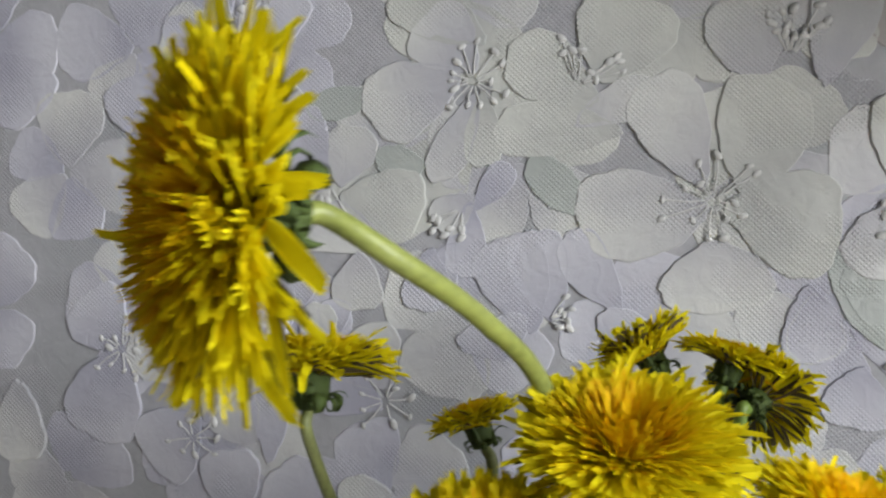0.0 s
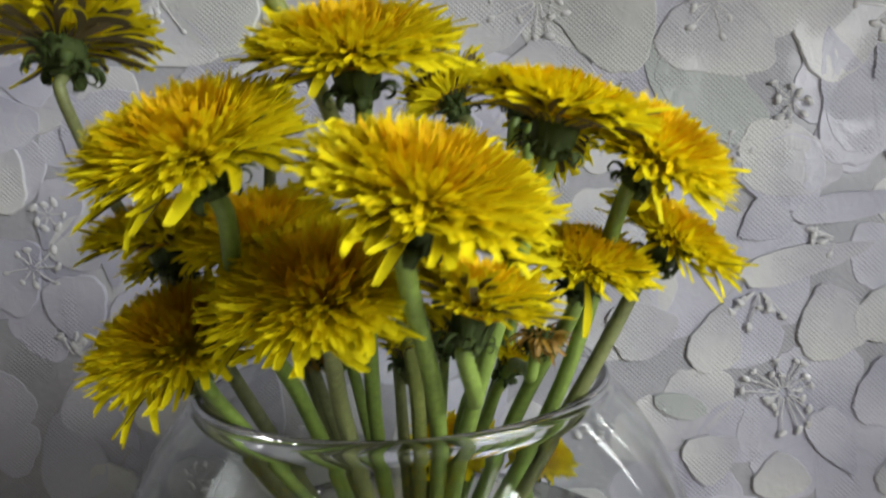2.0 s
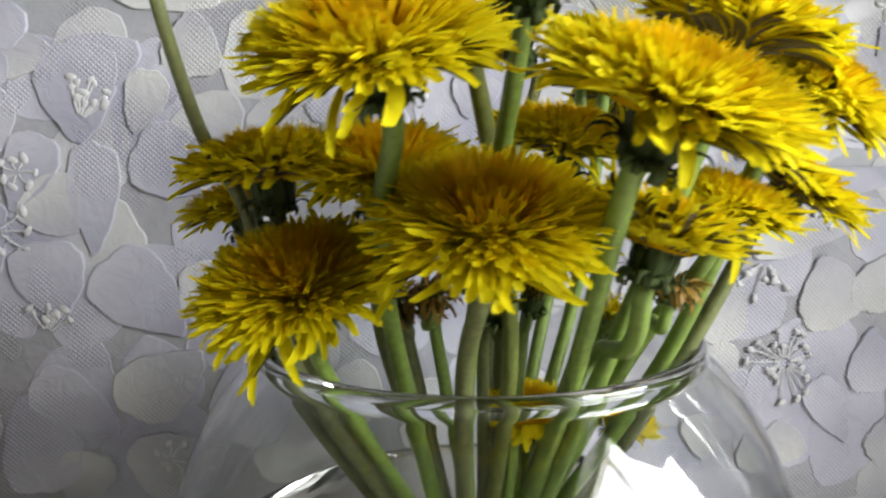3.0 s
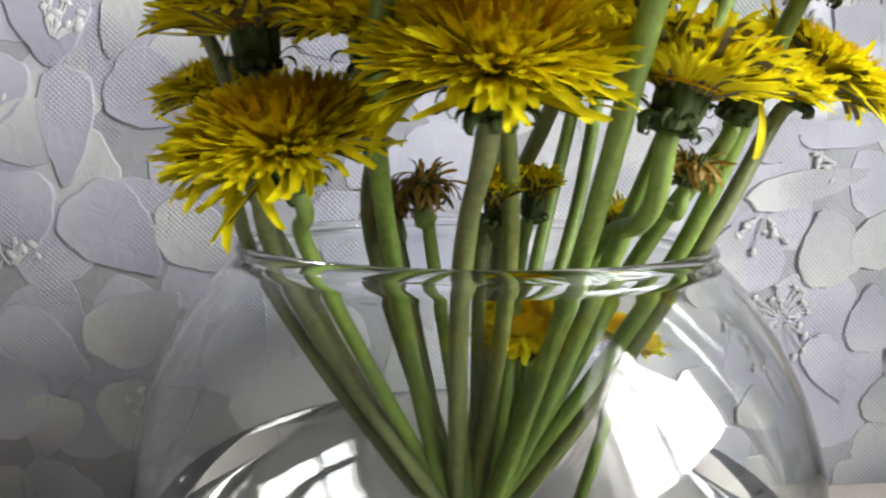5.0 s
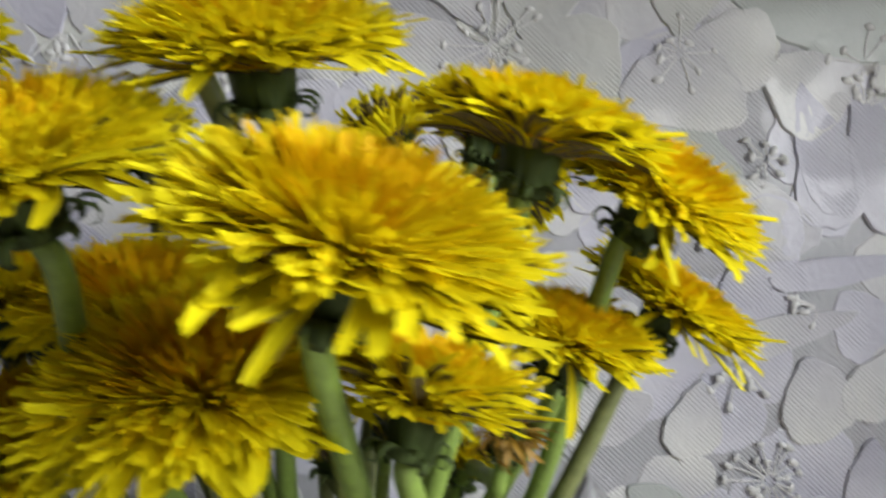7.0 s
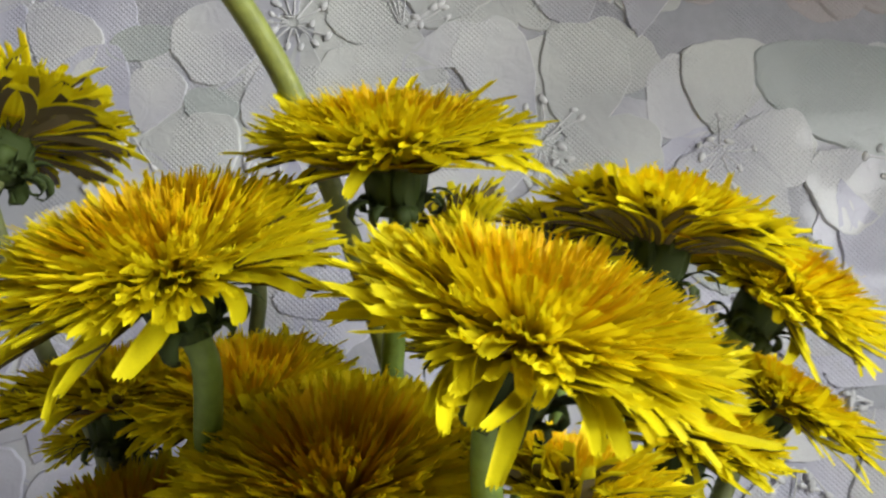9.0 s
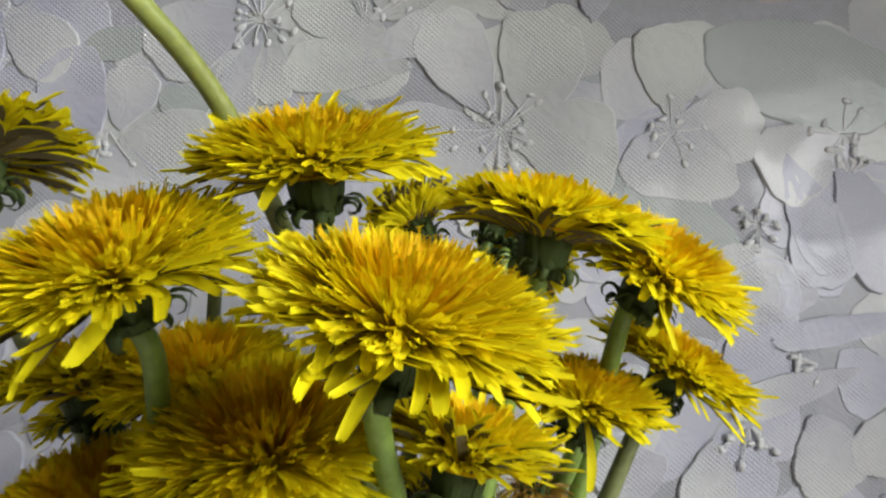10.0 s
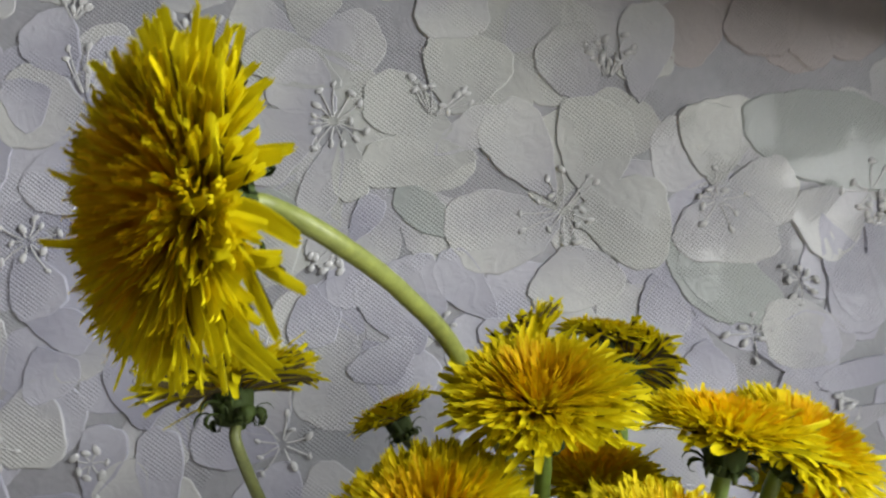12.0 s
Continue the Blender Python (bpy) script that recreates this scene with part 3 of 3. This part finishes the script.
def cushion(seed, count=1000):
    """The dense dome of narrow florets that fills a head of unit radius: upright and fine in the middle, longer and arched outwards
    towards the rim, with thin forked styles standing out between them."""
    bm = bmesh.new()
    rnd = random.Random(seed)
    rows = []
    for f in (1.0, 0.8, 0.6, 0.4, 0.2, 0.03):
        rows.append([bm.verts.new((0.40 * f * math.cos(a), 0.40 * f * math.sin(a), 0.16 * (1 - f * f))) for a in (2 * math.pi * i / 20 for i in range(20))])
    grid_faces(bm, rows, close=True)
    bm.faces.new(rows[-1])
    for i in range(count):
        f = ((i + 0.5) / count) ** 0.56
        a = radians(137.508 * i) + rnd.uniform(-0.2, 0.2)
        out, side = Vector((math.cos(a), math.sin(a), 0)), Vector((-math.sin(a), math.cos(a), 0))
        low = out * 0.28 * f + Vector((0, 0, 0.02))
        lean = radians(82) * f ** 0.9 + rnd.uniform(-0.07, 0.07)
        long = (0.46 + 0.44 * f ** 1.3) * rnd.uniform(0.86, 1.08)
        tip = out * long * math.sin(lean) + side * rnd.uniform(-0.06, 0.06) + Vector((0, 0, 0.03 + long * math.cos(lean)))
        mid = low + (tip - low) * 0.55 + Vector((0, 0, 0.05 * f))
        w = rnd.uniform(0.011, 0.019) + 0.017 * f
        roll = (side + Vector((0, 0, rnd.uniform(-0.6, 0.6)))).normalized()
        trough = Vector((0, 0, -1)) * w * 0.5
        lines = [[bm.verts.new(q - roll * w * k), bm.verts.new(q + trough * k), bm.verts.new(q + roll * w * k)] for q, k in ((low, 0.7), (mid, 1.0), (tip, 0.85))]
        faces = [bm.faces.new((p[j], p[j + 1], q[j + 1], q[j])) for p, q in zip(lines, lines[1:]) for j in (0, 1)]
        end = tip + (tip - mid) * 0.16 + Vector((0, 0, rnd.uniform(-0.03, 0.04)))
        for j in (0, 1):
            faces.append(bm.faces.new((lines[2][j], lines[2][j + 1], bm.verts.new(end + roll * w * (j - 0.5)))))
        shade = 0 if f < 0.50 + rnd.uniform(-0.14, 0.14) else 1 if f < 0.74 + rnd.uniform(-0.15, 0.15) else 2
        for face in faces:
            face.material_index = shade
        if i % 3 == 0 and f < 0.86:
            top = tip + Vector((0, 0, rnd.uniform(0.04, 0.09))) + out * rnd.uniform(0.0, 0.05)
            thin = roll * 0.006
            for fork in (-1, 1):
                q = top + side * fork * 0.028 + Vector((0, 0, rnd.uniform(-0.01, 0.02)))
                p0, p1, p2, p3 = (bm.verts.new(v) for v in (mid - thin, mid + thin, top + thin, top - thin))
                bm.faces.new((p0, p1, p2, p3)).material_index = 1
                bm.faces.new((p3, p2, bm.verts.new(q))).material_index = 1
    return mesh_of("floret_bed", bm, YELLOW_IN, YELLOW_MID, YELLOW_OUT, smooth=False)


BEDS = [cushion(77 + i) for i in range(4)]
FLOWERS = "dandelions in the bowl vase"


def dandelion(at, facing, radius, stem, label, open_=1.0, droop=0.0, seed=0, mat=GREEN, thick=0.0021, dry=False, dome=0.84, neck=0.006, frill=1.0):
    """A dandelion: at, the middle of its disc; facing, where the disc looks; stem, the places that its stem passes on the way down.
    open_: 1 a flat open head, towards 0 a closed cup."""
    rnd = random.Random(seed)
    n = Vector(facing).normalized()
    size = 0.0084 * (radius / 0.024) ** 0.6
    centre = Vector(at) - n * 0.004
    thing = tagged(new("dandelion", None), label, "flower", FLOWERS)
    foot = Vector(stem[-1])
    thing.location = foot
    q = n.to_track_quat("Z", "Y").to_matrix().to_4x4()
    head = part("flower_head", HEAD, thing, Matrix.Translation(centre - foot) @ q @ Matrix.Diagonal((size, size, size, 1)))
    base = centre - n * size * 0.95
    path = [base - foot, base - n * neck - foot] + [Vector(s) - foot for s in stem]
    part("stem", tube("stem", path, thick * 0.86, thick * 1.2, mat), thing)
    s = 1 / size
    flat = Matrix.Diagonal((s, s, s, 1))
    for i in range(15):
        az = 360 * i / 15 + rnd.uniform(-9, 9)
        ln = size * rnd.uniform(1.25, 1.6)
        part("bract", rnd.choice(BRACT_UP), head, flat @ pose(0, 0, 0, 0, 0, az) @ Matrix.Translation((size * 0.48, 0, -size * 0.90)) @ Matrix.Diagonal((ln, ln, ln, 1)))
    for i in range(12):
        az = 360 * i / 12 + rnd.uniform(-12, 12)
        ln = size * rnd.uniform(0.8, 1.4) * frill
        part("bract", rnd.choice(BRACT_DOWN), head, flat @ pose(0, 0, 0, 0, 0, az) @ Matrix.Translation((size * 0.42, 0, -size * 0.92)) @ Matrix.Diagonal((ln, ln, ln, 1)))
    spread = 0.45 + 0.55 * open_
    if not dry and open_ > 0.5:
        wide = radius * spread * rnd.uniform(0.97, 1.05)
        part("floret_bed", rnd.choice(BEDS), head, flat @ pose(0, 0, size * 0.1, rnd.uniform(-4, 4), rnd.uniform(-4, 4), rnd.uniform(0, 360)) @ Matrix.Diagonal((wide, wide, radius * (dome + 1.6 * (1 - open_)), 1)))
    count = 90 if dry else 150 if radius > 0.0235 else 125
    for i in range(count):
        f = (i + 0.5) / count
        az = 137.508 * i + rnd.uniform(-14, 14)
        root = size * (0.30 + 0.30 * f)
        elev = 26 * (1 - f) + 6 * f - droop * (0.1 + 1.3 * f ** 3) * rnd.uniform(0.3, 1.8) + (1 - open_) * 75 + rnd.uniform(-5, 5)
        low = size * 0.15 * (1 - f)
        ln = (radius * (0.70 + 0.28 * f ** 0.5) * rnd.uniform(0.90, 1.04) - root) * 1.02
        meshes, wd = (MIDDLE, 0.0225) if f < 0.4 else (OUTER, 0.0275) if f < 0.72 else (OUTER, 0.0315)
        if dry:
            meshes, wd = DRY, 0.020
            ln *= rnd.uniform(0.5, 1.0)
        wd *= rnd.uniform(0.65, 1.15) * (radius / 0.024) ** 0.7
        part("petal", rnd.choice(meshes), head, flat @ pose(0, 0, 0, 0, 0, az) @ Matrix.Translation((root, 0, low)) @ pose(0, 0, 0, rnd.uniform(-30, 30), -elev, 0) @ Matrix.Diagonal((ln, wd, ln, 1)))
    return thing, head, flat


def to_bottom(x, y, swing=0.55):
    """Where a stem that enters at (x, y) of the rim stands on the bowl's floor, across the middle."""
    return (RIM.x - (x - RIM.x) * swing, RIM.y - (y - RIM.y) * swing, 0.012)


def rim_stem(x, y, *before, swing=0.55):
    e = to_bottom(x, y, swing)
    j = noise.noise(Vector((x * 90, y * 90, 3.1))) * 0.008
    return [*before, (x, y, RIM.z), ((x + e[0]) / 2 + (x - e[0]) * 0.06 + j, (y + e[1]) / 2 - j, 0.078), (e[0] + j * 1.5, e[1], e[2])]


BIG = "wide-open yellow dandelion on a thick green stem"
dandelion((-0.0445, 0.0925, 0.2790), (-0.73, -0.68, 0.04), 0.0290, rim_stem(0.022, 0.19, (-0.0225, 0.1085, 0.2715), (-0.011, 0.128, 0.2595), (0.0003, 0.150, 0.2407), (0.014, 0.172, 0.195)), "large yellow dandelion nodding sideways on a bent stem", seed=1, frill=1.25, thick=0.0020, dome=0.76, mat=PALE_STEM, droop=4, neck=0.004)
dandelion((0.0160, 0.1425, 0.2340), (-0.02, -0.42, 0.91), 0.0248, rim_stem(0.010, 0.185), BIG, seed=2, dome=0.75)
dandelion((0.0325, 0.1130, 0.2045), (0.30, -0.36, 0.88), 0.0245, rim_stem(0.0296, 0.1595), BIG, seed=3, droop=4)
dandelion((-0.0130, 0.1250, 0.2145), (-0.18, -0.44, 0.88), 0.0235, rim_stem(-0.0080, 0.180, (-0.0125, 0.148, 0.178)), BIG, seed=4, droop=8)
dandelion((-0.0570, 0.164, 0.2445), (-0.05, 0.26, 0.96), 0.0240, rim_stem(-0.041, 0.190, (-0.0520, 0.170, 0.2030), (-0.0435, 0.178, 0.181)), "yellow dandelion held high on an olive stem", seed=5, frill=1.3, dome=0.62, droop=5, mat=GREEN_B, thick=0.0016)
dandelion((0.0590, 0.1440, 0.2200), (0.25, -0.12, 0.96), 0.0228, rim_stem(0.0365, 0.1610), BIG, seed=6, dome=0.72)
dandelion((0.0825, 0.1545, 0.2105), (0.45, -0.4, 0.8), 0.0215, rim_stem(0.0596, 0.1781), "yellow dandelion leaning outwards on a bright stem", seed=7, droop=8)
dandelion((0.0075, 0.1360, 0.1845), (0, -0.42, 0.90), 0.0250, rim_stem(0.0060, 0.1640), BIG, seed=8, droop=8, mat=GREEN_B)
dandelion((-0.0295, 0.1510, 0.1712), (-0.2, -0.42, 0.89), 0.0236, rim_stem(-0.0250, 0.172, swing=0.7), BIG, seed=9, thick=0.0018, droop=8)
dandelion((-0.0362, 0.1650, 0.1950), (-0.1, -0.05, 1), 0.0222, rim_stem(-0.0350, 0.185), "yellow dandelion half hidden at the back", seed=10, mat=GREEN_B)
dandelion((0.0405, 0.1350, 0.1815), (0.28, -0.02, 0.96), 0.0200, rim_stem(0.036, 0.172, (0.0388, 0.1470, 0.1555)), "half-closed yellow dandelion with dark-striped outer petals", open_=0.72, neck=0.002, seed=11, dome=0.40)
L_FLOWER = dandelion((0.0672, 0.1620, 0.1852), (0.25, -0.2, 0.95), 0.0190, rim_stem(0.052, 0.182), "yellow dandelion with one petal hanging down", seed=12)
dandelion((0.0925, 0.1755, 0.1892), (0.5, -0.3, 0.8), 0.0212, rim_stem(0.0660, 0.1812), "yellow dandelion leaning over the rim", seed=13, dome=0.70, mat=GREEN_B)
dandelion((-0.0114, 0.1600, 0.1945), (0, -0.3, 0.95), 0.0222, rim_stem(-0.012, 0.205, (-0.0115, 0.175, 0.17)), "yellow dandelion half hidden at the back", seed=14, mat=GREEN_B)
dandelion((0.035, 0.184, 0.2005), (0.1, -0.2, 1), 0.0232, rim_stem(0.024, 0.215, (0.031, 0.195, 0.175)), "yellow dandelion half hidden at the back", seed=15, mat=GREEN_B)
dandelion((0.0325, 0.2450, 0.2345), (-0.45, 0.30, 0.85), 0.0215, rim_stem(0.026, 0.238, (0.032, 0.243, 0.19)), "half-closed yellow dandelion seen from behind", open_=0.66, seed=16, mat=GREEN_B, dome=0.25)
dandelion((0.0600, 0.2394, 0.2345), (0.3, 0.1, 0.95), 0.0190, rim_stem(0.042, 0.235, (0.053, 0.238, 0.19)), "yellow dandelion standing at the back", seed=17, dome=0.60)
dandelion((0.0690, 0.2390, 0.2205), (0.62, 0.72, 0.2), 0.0195, rim_stem(0.050, 0.232, (0.058, 0.232, 0.19)), "yellow dandelion turned away, its dark bracts showing", seed=18, dome=0.55, neck=0.004)
dandelion((-0.0195, 0.1837, 0.2275), (-0.35, 0.15, 0.92), 0.0135, rim_stem(-0.008, 0.198, (-0.016, 0.188, 0.19)), "small yellow dandelion standing at the back", open_=0.9, seed=19, mat=GREEN_B, dome=0.60, thick=0.0017)
dandelion((-0.0500, 0.2000, 0.1850), (-0.3, -0.1, 0.95), 0.0180, rim_stem(-0.036, 0.206, (-0.045, 0.202, 0.165)), "yellow dandelion half hidden at the back", seed=20, mat=GREEN_B)
dandelion((0.0560, 0.1620, 0.1695), (0.2, -0.1, 0.9), 0.0105, rim_stem(0.046, 0.196, (0.052, 0.172, 0.155)), "withered orange dandelion with shrivelled petals", seed=21, dry=True, thick=0.0017)
dandelion((0.0010, 0.1858, 0.1645), (0.1, -0.4, 0.9), 0.0120, rim_stem(0.003, 0.200, (0.002, 0.193, 0.152)), "withered orange dandelion low among the stems", seed=22, dry=True, thick=0.0017)
dandelion((0.0315, 0.2080, 0.1205), (0.05, -0.25, 0.97), 0.0165, [(0.031, 0.214, 0.09), (0.028, 0.222, 0.05), (0.022, 0.230, 0.012)], "yellow dandelion sunk below the rim of the bowl", seed=23, thick=0.0018)
dandelion((0.0590, 0.2030, 0.1195), (0.3, -0.2, 0.93), 0.0125, [(0.055, 0.208, 0.09), (0.045, 0.214, 0.05), (0.03, 0.222, 0.012)], "small yellow dandelion sunk below the rim of the bowl", seed=24, thick=0.0018)
dandelion((0.0310, 0.2000, 0.1600), (0.1, -0.35, 0.93), 0.0120, rim_stem(0.029, 0.207, (0.030, 0.204, 0.15)), "closed dandelion bud with dark curled bracts", open_=0.1, seed=25, thick=0.0016)
dandelion((0.0500, 0.1900, 0.1530), (0.2, -0.5, 0.7), 0.0095, rim_stem(0.046, 0.203, (0.048, 0.198, 0.146)), "closed green dandelion bud at the rim", open_=0.0, seed=26, thick=0.0016)

dandelion((0.0180, 0.1880, 0.1590), (-0.1, -0.4, 0.8), 0.0120, rim_stem(0.016, 0.200, (0.017, 0.194, 0.150)), "closed dandelion bud with dark curled bracts", open_=0.05, seed=27, mat=GREEN_B, thick=0.0017)
dandelion((-0.0080, 0.1960, 0.1600), (-0.2, -0.3, 0.85), 0.0120, rim_stem(-0.005, 0.205, (-0.0065, 0.200, 0.150)), "withered brown dandelion low among the stems", seed=28, dry=True, mat=GREEN_B, thick=0.0017)

# one loose petal that hangs from its flower
thing, head, flat = L_FLOWER
m = head.matrix_basis.inverted() @ Matrix.Translation(Vector((0.0655, 0.1570, 0.1810)) - thing.location) @ pose(0, 0, 0, 0, 82, -80) @ Matrix.Diagonal((0.0145, 0.024, 0.0145, 1))
part("petal", OUTER[0], head, m)
